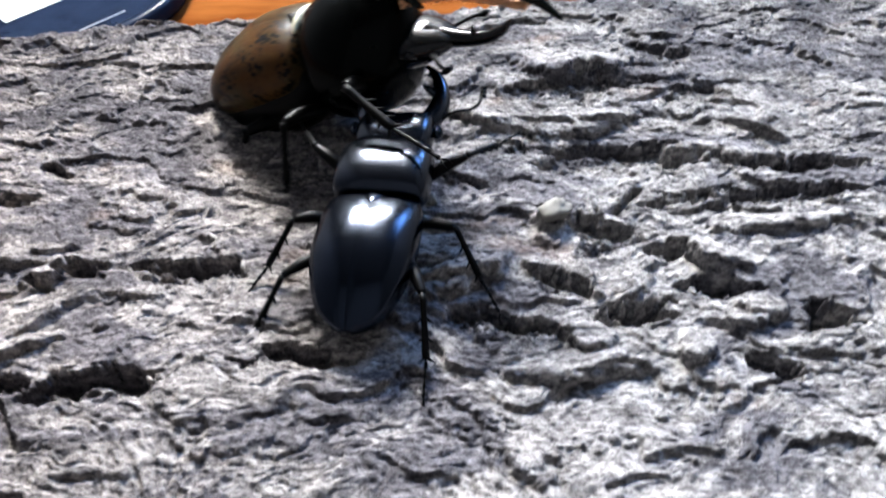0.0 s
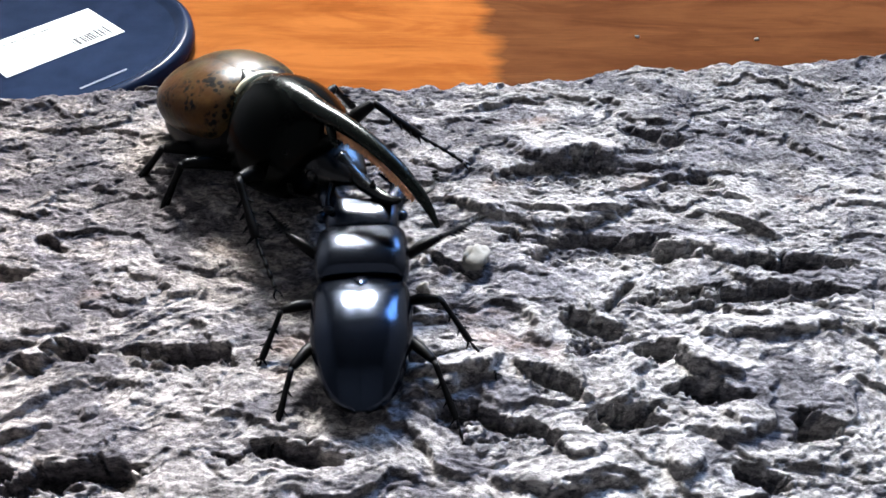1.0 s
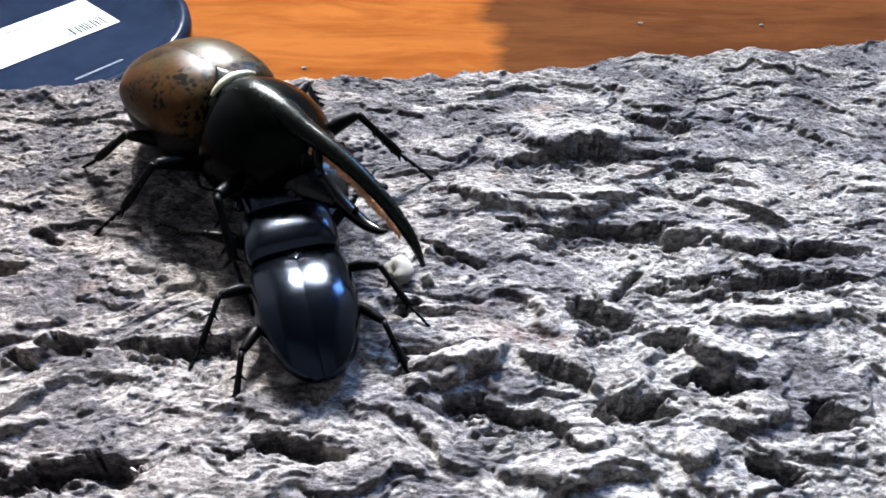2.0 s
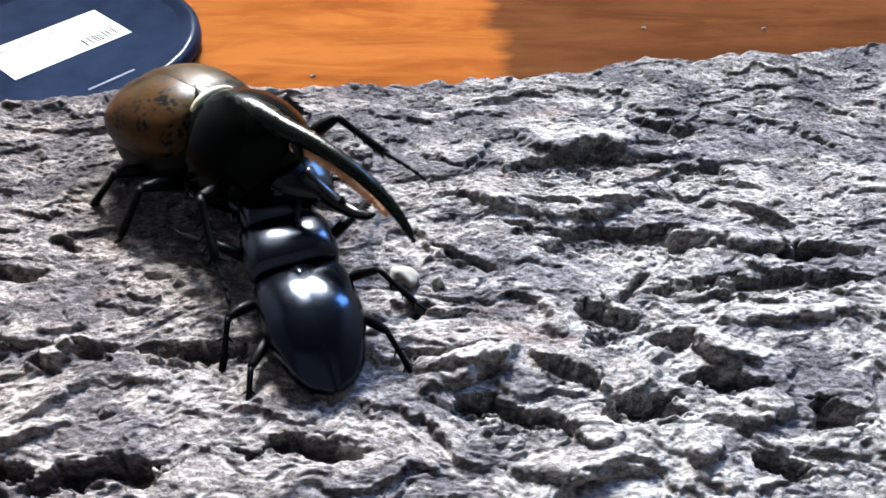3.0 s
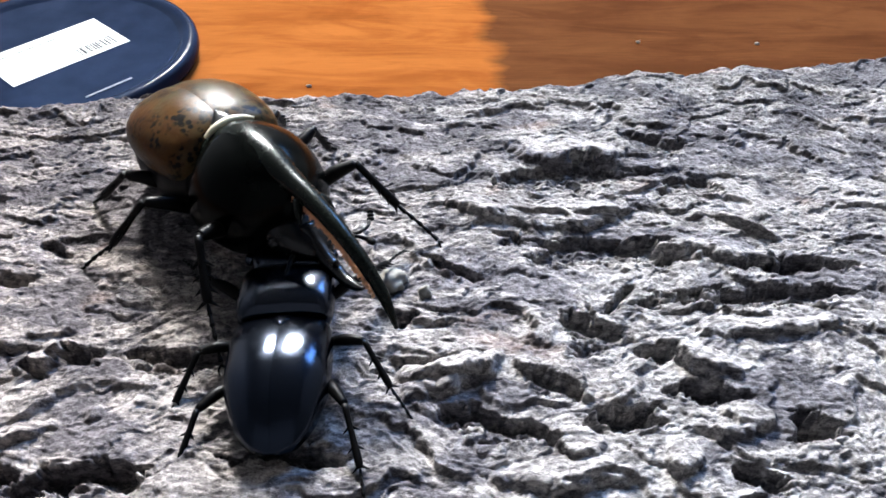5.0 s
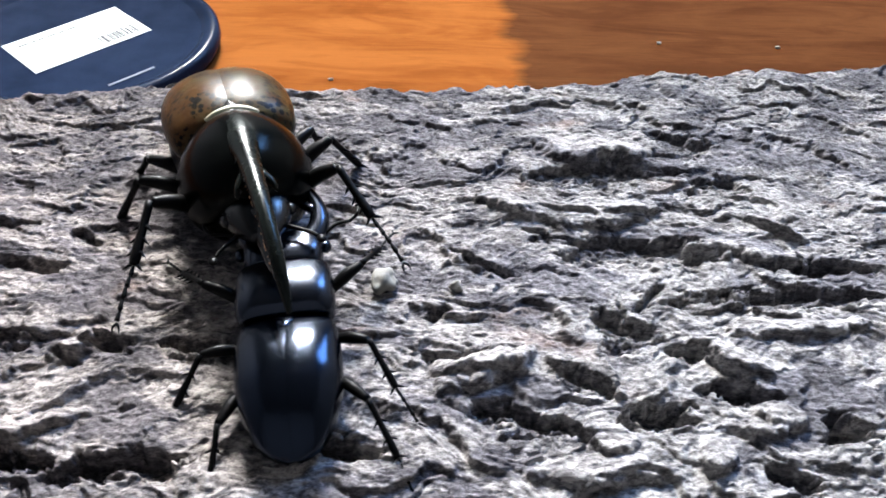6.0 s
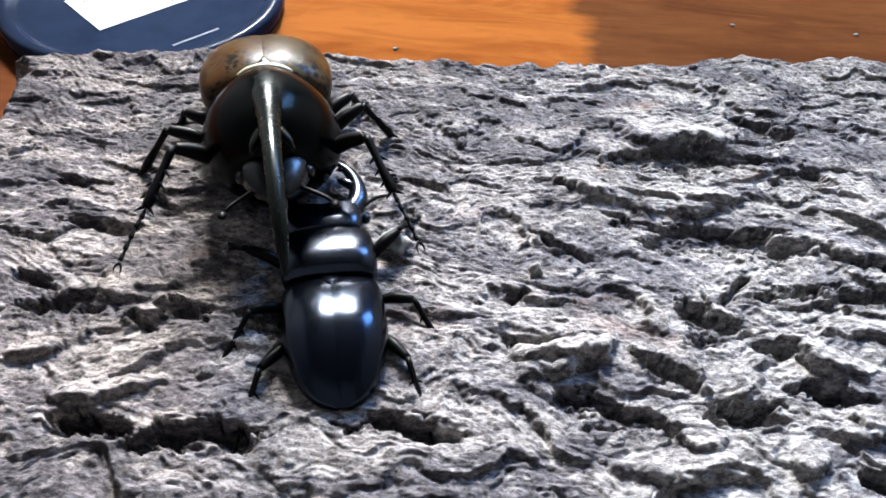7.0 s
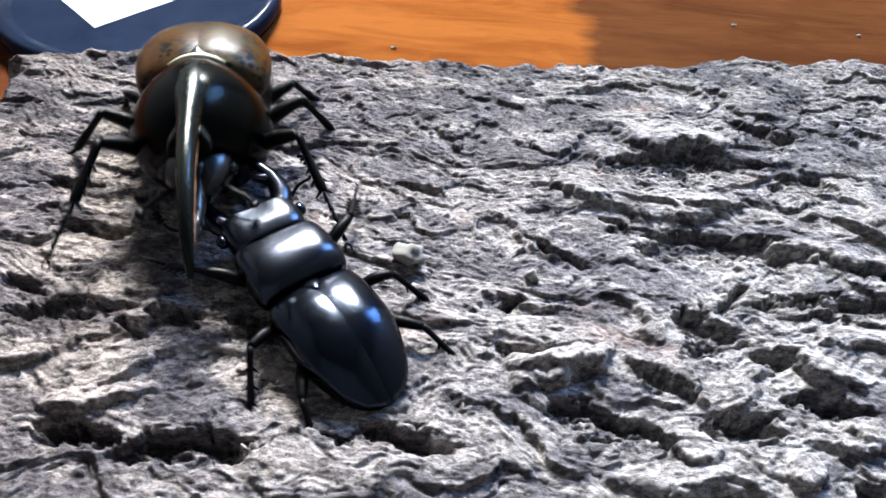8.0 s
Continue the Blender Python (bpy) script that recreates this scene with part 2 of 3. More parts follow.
def loft(rows, n=30, seg=32, power=0.9, dent=None):
    """A body along y through rows of (y, half width, top, side height, bottom)."""
    c = smooth_curve(rows, n)
    verts, faces = [], []
    for y, w, top, mid, bot in c:
        w = max(w, 0.05)
        for k in range(seg):
            a = 2 * math.pi * k / seg
            ca, sa = math.cos(a), math.sin(a)
            x = w * math.copysign(abs(ca) ** power, ca)
            z = mid + (top - mid if sa > 0 else mid - bot) * math.copysign(abs(sa) ** power, sa)
            if dent:
                z -= dent(x, y, z) if sa > 0 else 0
            verts.append((x, y, z))
    for i in range(n - 1):
        for k in range(seg):
            j = (k + 1) % seg
            faces.append((i * seg + k, (i + 1) * seg + k, (i + 1) * seg + j, i * seg + j))
    faces.append(tuple(range(seg)))
    faces.append(tuple((n - 1) * seg + k for k in range(seg))[::-1])
    return verts, faces


def half_shell(rows, side, n=34, seg=18, thick=0.9, power=0.92, groove=0.0):
    """One wing case along y through rows of (y, half width, top, side height); side is +1 or -1. Its outer and inner skins meet in sharp edges."""
    c = smooth_curve(rows, n)
    outer, inner = [], []
    for y, w, top, mid in c:
        for k in range(seg):
            a = math.pi / 2 - (math.pi / 2 + 0.35) * k / (seg - 1)
            ca, sa = max(math.cos(a), 0), math.sin(a)
            x = w * ca ** power + 0.03
            z = mid + (top - mid) * math.copysign(abs(sa) ** power, sa)
            z -= groove * (0.5 + 0.5 * math.cos(x * 2.6)) + 2 * groove * math.exp(-(x / 0.35) ** 2)
            outer.append((side * x, y, z))
            inner.append((side * max(x - thick * 0.7, 0.03), y, z - thick))

    def skin(flip, base):
        out = []
        for i in range(n - 1):
            for k in range(seg - 1):
                q = tuple(base + v for v in (i * seg + k, (i + 1) * seg + k, (i + 1) * seg + k + 1, i * seg + k + 1))
                out.append(q[::-1] if flip else q)
        return out

    m = n * seg
    faces = skin(side < 0, 0) + skin(side > 0, m)
    verts = outer + inner
    rim = [i * seg for i in range(n)] + [(n - 1) * seg + k for k in range(1, seg)] + [i * seg + seg - 1 for i in range(n - 2, -1, -1)] + [k for k in range(seg - 2, 0, -1)]
    base = len(verts)
    verts = verts + [outer[i] for i in rim] + [inner[i] for i in rim]
    for i in range(len(rim)):
        j = (i + 1) % len(rim)
        q = (base + i, base + j, base + len(rim) + j, base + len(rim) + i)
        faces.append(q if side > 0 else q[::-1])
    return verts, faces


def ball(x, y, z, rx, ry, rz, n=10):
    verts, faces = [], []
    for i in range(n + 1):
        b = math.pi * i / n
        for k in range(2 * n):
            a = math.pi * k / n
            verts.append((x + rx * math.sin(b) * math.cos(a), y + ry * math.sin(b) * math.sin(a), z + rz * math.cos(b)))
    for i in range(n):
        for k in range(2 * n):
            j = (k + 1) % (2 * n)
            faces.append((i * 2 * n + k, (i + 1) * 2 * n + k, (i + 1) * 2 * n + j, i * 2 * n + j))
    return verts, faces


# ---- the room round the table ----
def setting(name, geo, material, label):
    return tagged(part(name, geo, material, None, "", None, False), label=label, category=name.split("_")[0], kind="structure")


def room():
    x0, x1, y0, y1, z0, z1 = -1.5, 1.2, -1.4, 2.6, -0.74, 2.36
    setting("floor", box(x0, x1, y0, y1, z0 - 0.1, z0), FLOOR, "plain brown floor under the table")
    setting("ceiling", box(x0 - 0.1, x1 + 0.1, y0 - 0.1, y1 + 0.1, z1, z1 + 0.1), CEIL, "plain dim ceiling above the table")
    setting("wall_south", box(x0 - 0.1, x1 + 0.1, y0 - 0.1, y0, z0, z1), WALL, "plain dim wall behind the camera")
    setting("wall_west", box(x0 - 0.1, x0, y0, y1, z0, z1), WALL, "plain dim side wall of the room")
    setting("wall_north", box(x0 - 0.1, x1 + 0.1, y1, y1 + 0.1, z0, z1), WALL_PALE, "plain dim wall beyond the table")
    wy0, wy1, wz0, wz1 = 1.46, 2.26, 1.24, 2.20
    setting("wall_east", joined(box(x1, x1 + 0.1, y0, wy0, z0, z1), box(x1, x1 + 0.1, wy1, y1, z0, z1),
                                box(x1, x1 + 0.1, wy0, wy1, z0, wz0), box(x1, x1 + 0.1, wy0, wy1, wz1, z1)), WALL, "plain dim side wall with a window opening")
    win = tagged(new("window_1"), label="plain daylight window with a white frame", category="window", kind="structure")
    win.matrix_world = pose(x1 + 0.05, 0, 0)
    part("window_frame", joined(box(-0.03, 0.03, wy0, wy1, wz0, wz0 + 0.04), box(-0.03, 0.03, wy0, wy1, wz1 - 0.04, wz1),
                                box(-0.03, 0.03, wy0, wy0 + 0.04, wz0 + 0.04, wz1 - 0.04), box(-0.03, 0.03, wy1 - 0.04, wy1, wz0 + 0.04, wz1 - 0.04)), FRAME, win, "", None, False)
    part("pane", box(-0.003, 0.003, wy0 + 0.04, wy1 - 0.04, wz0 + 0.04, wz1 - 0.04), GLASS, win, "", None, False).visible_shadow = False
    lamp = tagged(new("ceiling_light"), label="round white ceiling lamp that lights the table", category="lamp")
    lamp.matrix_world = pose(LAMP[0], LAMP[1], LAMP[2])
    part("housing", lathe([(0.02, 0.07), (0.37, 0.07), (0.38, 0.05), (0.38, 0.02), (0.37, 0.0), (0.02, 0.0)]), FRAME, lamp)
    part("rod", lathe([(0.006, 0.068), (0.006, 2.36 - LAMP[2])], 16), FRAME, lamp)
    part("diffuser", lathe([(0.02, -0.004), (0.35, -0.004), (0.355, -0.012), (0.34, -0.018), (0.02, -0.02)]), GLOW, lamp)


def table():
    t = tagged(new("table"), label="varnished orange and brown wooden table with worn grain", category="table")
    t.matrix_world = pose(0, 0, 0)
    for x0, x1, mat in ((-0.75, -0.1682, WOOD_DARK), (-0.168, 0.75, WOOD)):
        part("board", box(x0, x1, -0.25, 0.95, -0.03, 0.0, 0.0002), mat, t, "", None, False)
    for x in (-0.68, 0.68):
        for y in (-0.18, 0.88):
            part("leg", box(x - 0.03, x + 0.03, y - 0.03, y + 0.03, -0.74, -0.031, 0.003), WOOD_DARK, t, "", None, False)


def dish():
    d = tagged(new("plastic_lid"), label="round dark navy plastic lid with raised rim and white label", category="lid")
    d.matrix_world = pose(-0.164, 0.331, 0.0)
    part("lid_disc", scaled(lathe([(1, 0.6), (57, 0.6), (59, 1.4), (59.6, 3.5), (59.3, 7.2), (58.2, 8.6), (56.6, 9.0), (54.5, 8.7), (52.6, 7.8), (51.5, 7.0), (50.8, 6.8), (1, 6.8)], 96)), PLASTIC, d)
    a = math.atan2(40, 37)
    lab = part("label", scaled(box(-27, 27, -15.5, 15.5, 6.85, 7.05)), PAPER, d, "white paper label printed with a barcode", pose(-0.001, -0.001, 0, 0, 0, math.degrees(a)), False)
    x = 6.0
    rnd = random.Random(4)
    bars = []
    while x < 22:
        w = rnd.choice((0.35, 0.5, 0.8, 1.1))
        bars.append(box(x, x + w, -12.5, -5.5 + (1.2 if rnd.random() < 0.2 else 0), 7.06, 7.1))
        x += w + rnd.choice((0.4, 0.6, 0.9))
    part("barcode", scaled(joined(*bars)), INK, lab, "", None, False)
    lines = []
    for y, x0, x1 in ((9.5, -22, 4),):
        x = x0
        while x < x1:
            w = rnd.uniform(2, 5)
            lines.append(box(x, x + w, y, y + 0.8, 7.06, 7.1))
            x += w + 1.2
    part("print", scaled(joined(*lines)), INK, lab, "", None, False)
    part("moulded_mark", scaled(box(-10.5, 10.5, -0.55, 0.55, 6.82, 7.0)), GREYINK, d, "", pose(0.031, -0.031, 0, 0, 0, 47), False)


# ---- the bark ----
def hash2(ix, iy, seed):
    h = (ix.astype(np.int64) * 374761393 + iy.astype(np.int64) * 668265263 + seed * 974634777) & 0xFFFFFFFF
    h = ((h ^ (h >> 13)) * 1274126177) & 0xFFFFFFFF
    return ((h ^ (h >> 16)) & 0xFFFFFF) / float(0xFFFFFF)


def gnoise(x, y, seed):
    ix, iy = np.floor(x), np.floor(y)
    fx, fy = x - ix, y - iy
    ux, uy = fx * fx * fx * (fx * (fx * 6 - 15) + 10), fy * fy * fy * (fy * (fy * 6 - 15) + 10)

    def corner(dx, dy):
        a = 2 * math.pi * hash2(ix + dx, iy + dy, seed)
        return np.cos(a) * (fx - dx) + np.sin(a) * (fy - dy)

    n0 = corner(0, 0) * (1 - ux) + corner(1, 0) * ux
    n1 = corner(0, 1) * (1 - ux) + corner(1, 1) * ux
    return 1.5 * (n0 * (1 - uy) + n1 * uy)


def fbm(x, y, seed, octaves=4, gain=0.5):
    out, amp = 0, 1.0
    for o in range(octaves):
        out = out + amp * gnoise(x * 2 ** o, y * 2 ** o, seed + o)
        amp *= gain
    return out


def ridged(x, y, seed, octaves=4, gain=0.5):
    out, amp = 0, 1.0
    for o in range(octaves):
        out = out + amp * (1 - 2 * np.abs(gnoise(x * 2 ** o, y * 2 ** o, seed + o)))
        amp *= gain
    return out


def back_edge(x):
    """The bark's far border, y over x, mm."""
    return np.interp(x, (-180, -165, -110, -14, 30, 120, 235), (246, 256, 266, 273, 281, 295, 318))


# the large pits: x, y, half length, half width, turn in degrees, depth
PITS_RIGHT = (
    (45, 216, 25, 5.4, 8, 4), (75, 236, 9, 6.8, -34, 3), (86, 212, 10, 4.5, 8, 3), (46, 181, 22, 4.9, -3, 3.5), (104, 176, 16, 2.2, 3, 6),
    (90, 163, 26, 3.2, 4, 4.5), (43, 150, 8, 4.4, 1, 5), (58, 143, 5, 2.3, -4, 6), (68, 131, 11, 2.3, -3, 7), (48, 124, 9, 4.2, 1, 6),
    (31, 133, 7, 2.5, -27, 5), (16, 122, 14, 3.4, -15, 6), (92, 120, 9, 3.9, -13, 6), (76, 108, 9, 2.1, -10, 6), (53, 163, 6, 1.2, 46, 4),
    (-4, 140, 8, 1.3, -1, 5),
)

PITS_LEFT = (
    (-7, 155, 3, 2.0, 23, 5), (4, 175, 9, 1.4, -30, 4.5), (69, 179, 6, 2.6, 27, 5), (23, 188, 5, 1.0, -7, 4), (-102, 107, 9, 3.0, 1, 8),
    (-77, 106, 14, 2.9, 7, 9), (-99, 136, 7, 1.5, -16, 5), (-88, 140, 6, 2.2, -15, 5), (-61, 139, 13, 3.2, -1, 6), (-118, 139, 10, 2.9, 9, 4),
    (-119, 166, 12, 1.6, 0, 3.5), (-127, 146, 7, 1.4, -10, 3.5), (-107, 179, 8, 1.7, -19, 3), (-33, 194, 8, 1.5, -7, 3.5), (-3, 140, 8, 1.4, 2, 5),
    (-31, 112, 11, 2.5, 1, 7), (-131, 184, 9, 1.5, 2, 3),
)


# the pale raised flakes: x, y, half length, half width, turn in degrees
SLABS = (
    (15, 199, 11, 4.6, -30), (45, 198, 16, 5.7, 16), (82, 184, 22, 4.6, -14), (45, 230, 20, 7.2, -1), (97, 193, 10, 1.9, -30),
    (69, 141, 12, 3.5, -30), (6, 136, 15, 4.1, 27), (31, 135, 12, 1.6, -32), (43, 126, 8, 1.2, 33), (35, 117, 6, 3.9, -34),
    (59, 113, 5, 4.3, -1), (75, 123, 8, 3.9, 27), (90, 153, 20, 3.6, 4), (95, 123, 5, 1.4, -41), (31, 109, 17, 4.0, 3),
    (-99, 117, 13, 2.9, 15), (-96, 140, 8, 2.8, 32), (-120, 126, 7, 2.3, 20), (5, 138, 14, 3.2, 9),
)


def shingles(x, y, period, seed, steep=0.12):
    """Ragged short flakes that overlap towards -y at three slants: each rises in a steep face and sinks away behind it. The height 0 to 1, and the flake's own number."""
    best, own = np.zeros(x.shape), np.full(x.shape, 0.5)
    for k, slant in enumerate((0.05, 0.42, -0.34)):
        f = (y + slant * x) / period + 0.37 * k
        level = np.floor(f)
        u = f - level
        along = x / (1.9 * period) + 37 * hash2(level, level * 0 + k, seed)
        lens = np.clip(1.9 * gnoise(along, level * 0.37 + 5.2 * k, seed + 1), 0, 1)
        start = 0.25 * hash2(level, np.floor(along), seed + 3)
        rise = np.clip((u - start) / steep, 0, 1)
        top = np.sqrt(lens) * rise * rise * (3 - 2 * rise) * (1 - u) ** 0.7
        own = np.where(top > best, hash2(level + 50 * k, np.floor(along), seed + 2), own)
        best = np.maximum(best, top)
    return best, own


def bark_height(x, y, with_tone=False):
    """The height of the bark, mm; with_tone also how pale each flake is, 0 to 1, with pit shade and uneven lighting
    painted in.
    """
    rag = 1.5 * fbm(x / 7, y / 5, 5, 4, 0.6)
    wx = x + 6 * fbm(x / 40, y / 30, 3, 3) + rag
    wy = y + 11 * fbm(x / 46, y / 34, 11, 3, 0.55) + 2.2 * fbm(x / 13, y / 9, 17, 3, 0.6) + 0.5 * fbm(x / 2.6, y / 2.0, 19, 3, 0.6)
    h = BARK_TOP - 0.6 + 2.0 * fbm(x / 90, y / 60, 21, 2) - 0.0002 * (y - 195) ** 2 + np.where(x < 0, -0.02 * x, -0.006 * x)
    big, own = shingles(wx, wy, 15.0, 301)
    tone = 0.5 * own + 0.45 * np.clip(0.5 + 0.9 * fbm(x / 24, y / 12, 33, 3), 0, 1)
    h = h + 2.2 * big
    cross = wy + 0.45 * wx * np.sign(gnoise(x / 60, y / 45, 45)) * np.clip(3 * np.abs(gnoise(x / 60, y / 45, 45)), 0, 1)
    bare_shade = np.zeros(x.shape)
    nu, nv = fbm(x / 18, y / 9, 131, 5, 0.68), fbm(x / 14, y / 7, 137, 5, 0.68)
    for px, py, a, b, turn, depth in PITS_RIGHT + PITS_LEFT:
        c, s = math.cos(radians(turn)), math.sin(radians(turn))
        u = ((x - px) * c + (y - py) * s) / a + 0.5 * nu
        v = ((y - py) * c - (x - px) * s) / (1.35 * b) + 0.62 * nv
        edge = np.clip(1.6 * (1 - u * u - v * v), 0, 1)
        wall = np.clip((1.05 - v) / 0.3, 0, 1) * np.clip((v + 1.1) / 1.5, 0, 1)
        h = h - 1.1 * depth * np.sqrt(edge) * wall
        # pits turn darker in colour: inner cork, with the recess's shade painted in
        bare_shade = np.maximum(bare_shade, np.sqrt(edge))
    smooth = np.ones(x.shape)
    nu, nv = fbm(x / 9, y / 9, 141, 3, 0.6), fbm(x / 7, y / 6, 147, 3, 0.6)
    for px, py, a, b, turn in SLABS:
        c, s = math.cos(radians(turn)), math.sin(radians(turn))
        u = ((x - px) * c + (y - py) * s) / a + 0.2 * nu
        v = ((y - py) * c - (x - px) * s) / (1.15 * b) + 0.3 * nv
        lens = np.clip(1.6 * (1 - u * u - v * v), 0, 1)
        h = h + np.sqrt(lens) * (2.5 + 1.3 * np.clip(-v, -1, 1)) * (1 - 0.8 * bare_shade)
        tone = np.maximum(tone, 0.95 * lens)
        smooth = np.minimum(smooth, 1 - 0.6 * lens)
    mid, own = shingles(wx + 40, 0.55 * wy + 0.45 * cross, 6.4, 311, 0.14)
    h = h + 0.8 * smooth * mid
    tone = 0.66 * tone + 0.34 * own
    small, own = shingles(wx + 0.8 * rag, 0.7 * wy + 0.3 * cross + 0.5 * rag, 2.7, 321, 0.2)
    h = h + 0.6 * (0.4 + 0.6 * smooth) * small
    tone = 0.85 * tone + 0.15 * own
    # darker to the far and left sides: uneven lighting put into the tone
    tone = np.clip(tone + np.clip(0.0046 * (188 - y), -0.46, 0.08) + 0.0015 * np.minimum(x, 0), 0, 1) * (1 - 0.6 * bare_shade)
    tone = np.where(smooth < 0.9, np.maximum(tone, 0.9 * (1 - smooth) / 0.6), tone)
    h = h + 0.28 * smooth * ridged(wx / 15, (wy + rag) / 4.5, 71, 4, 0.6)
    h = h + 0.34 * (0.5 + 0.5 * smooth) * fbm(wx / 3.4, wy / 1.9, 91, 4, 0.7)
    return (h, tone) if with_tone else h


def bark():
    xs, ys = np.arange(-186, 236, 0.42), np.concatenate([np.arange(22, 80, 1.2), np.arange(80, 322, 0.33)])
    x, y = np.meshgrid(xs, ys)
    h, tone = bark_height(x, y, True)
    inside = back_edge(x) + 4 * fbm(x / 22, y / 22, 151, 4) - y
    left = x + 174 + 5 * fbm(x / 18, y / 18, 157, 4) + np.clip((y - 225) * 0.12, 0, 9)
    rim = np.minimum(np.minimum(inside, left), np.minimum(y - 24, 232 - x))
    round_off = np.clip(rim / 7.0, 0, 1)
    h = np.maximum(h, 5.0)
    h = h * np.sqrt(1 - (1 - round_off) ** 2)
    verts = np.stack([x, y, h], -1).reshape(-1, 3) * MM
    ny, nx = x.shape
    i = np.arange(nx * ny).reshape(ny, nx)
    quads = np.stack([i[:-1, :-1], i[:-1, 1:], i[1:, 1:], i[1:, :-1]], -1).reshape(-1, 4)
    keep = (rim.reshape(-1)[quads] > -0.6).all(1)
    quads = quads[keep]
    used = np.unique(quads)
    back = np.full(nx * ny, -1)
    back[used] = np.arange(len(used))
    quads = back[quads]
    verts = verts[used]
    me = bpy.data.meshes.new("bark_slab")
    me.vertices.add(len(verts))
    me.vertices.foreach_set("co", verts.ravel())
    me.loops.add(quads.size)
    me.loops.foreach_set("vertex_index", quads.ravel())
    me.polygons.add(len(quads))
    me.polygons.foreach_set("loop_start", np.arange(len(quads)) * 4)
    me.polygons.foreach_set("use_smooth", np.ones(len(quads), bool))
    me.update(calc_edges=True)
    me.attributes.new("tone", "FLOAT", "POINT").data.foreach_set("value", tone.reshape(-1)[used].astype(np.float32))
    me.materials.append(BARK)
    return tagged(new("bark_slab", me), label="rough grey cork bark slab with deep crevices on the table", category="bark")


# ---- the beetles; built in mm, forward is +y, up is +z, the base at z = 0 ----
def leg(parent, hip, knee, ankle, toe, thick, material, spines=3):
    """A leg: the thigh, and on it the shin and the foot with its claws. Its own space starts at the hip."""
    o = Vector(hip)
    k, a, t = (Vector(p) - o for p in (knee, ankle, toe))
    mid = k * 0.5 + Vector((0, 0, 0.6 * thick))
    thigh = part("leg", scaled(tube([(0, 0, 0, thick * 0.8), (*mid, thick * 1.15), (*(k * 0.94), thick * 0.8), (*k, thick * 0.55)], 12, 10)), material, parent,
                 "", pose(*(o * MM)))
    part("shin", scaled(tube([(*k, thick * 0.6), (*k.lerp(a, 0.4), thick * 0.55), (*k.lerp(a, 0.85), thick * 0.72), (*a, thick * 0.6)], 12, 8)), material, thigh)
    out = (a - k).normalized()
    side = out.cross(Vector((0, 0, 1))).normalized()
    for i in range(spines):
        p = k.lerp(a, 0.35 + 0.6 * i / max(1, spines - 1))
        for sgn in (-1, 1):
            tip = p + out * thick * 1.1 + side * (sgn * thick * 1.5)
            part("spine", scaled(tube([(*p, thick * 0.35), (*p.lerp(tip, 0.5), thick * 0.24), (*tip, 0.05)], 4, 5)), material, thigh)
    bend = t - a
    joints = []
    for i in range(5):
        sag = Vector((0, 0, 0.5 * math.sin(math.pi * i / 5)))
        for u, r in ((0.05, 0.2), (0.5, 0.3), (0.88, 0.36)):
            joints.append((*(a + bend * ((i + u) / 5) + sag), thick * r))
    part("foot", scaled(tube(joints, 40, 6)), material, thigh)
    d = bend.normalized()
    s = d.cross(Vector((0, 0, 1))).normalized()
    for sgn in (-1, 1):
        part("claw", scaled(tube([(*t, thick * 0.2), (*(t + d * 1.2 + s * sgn * 0.9), thick * 0.15), (*(t + d * 2.2 + s * sgn * 0.9 - Vector((0, 0, 0.8))), 0.05)], 6, 5)), material, thigh)
    return thigh


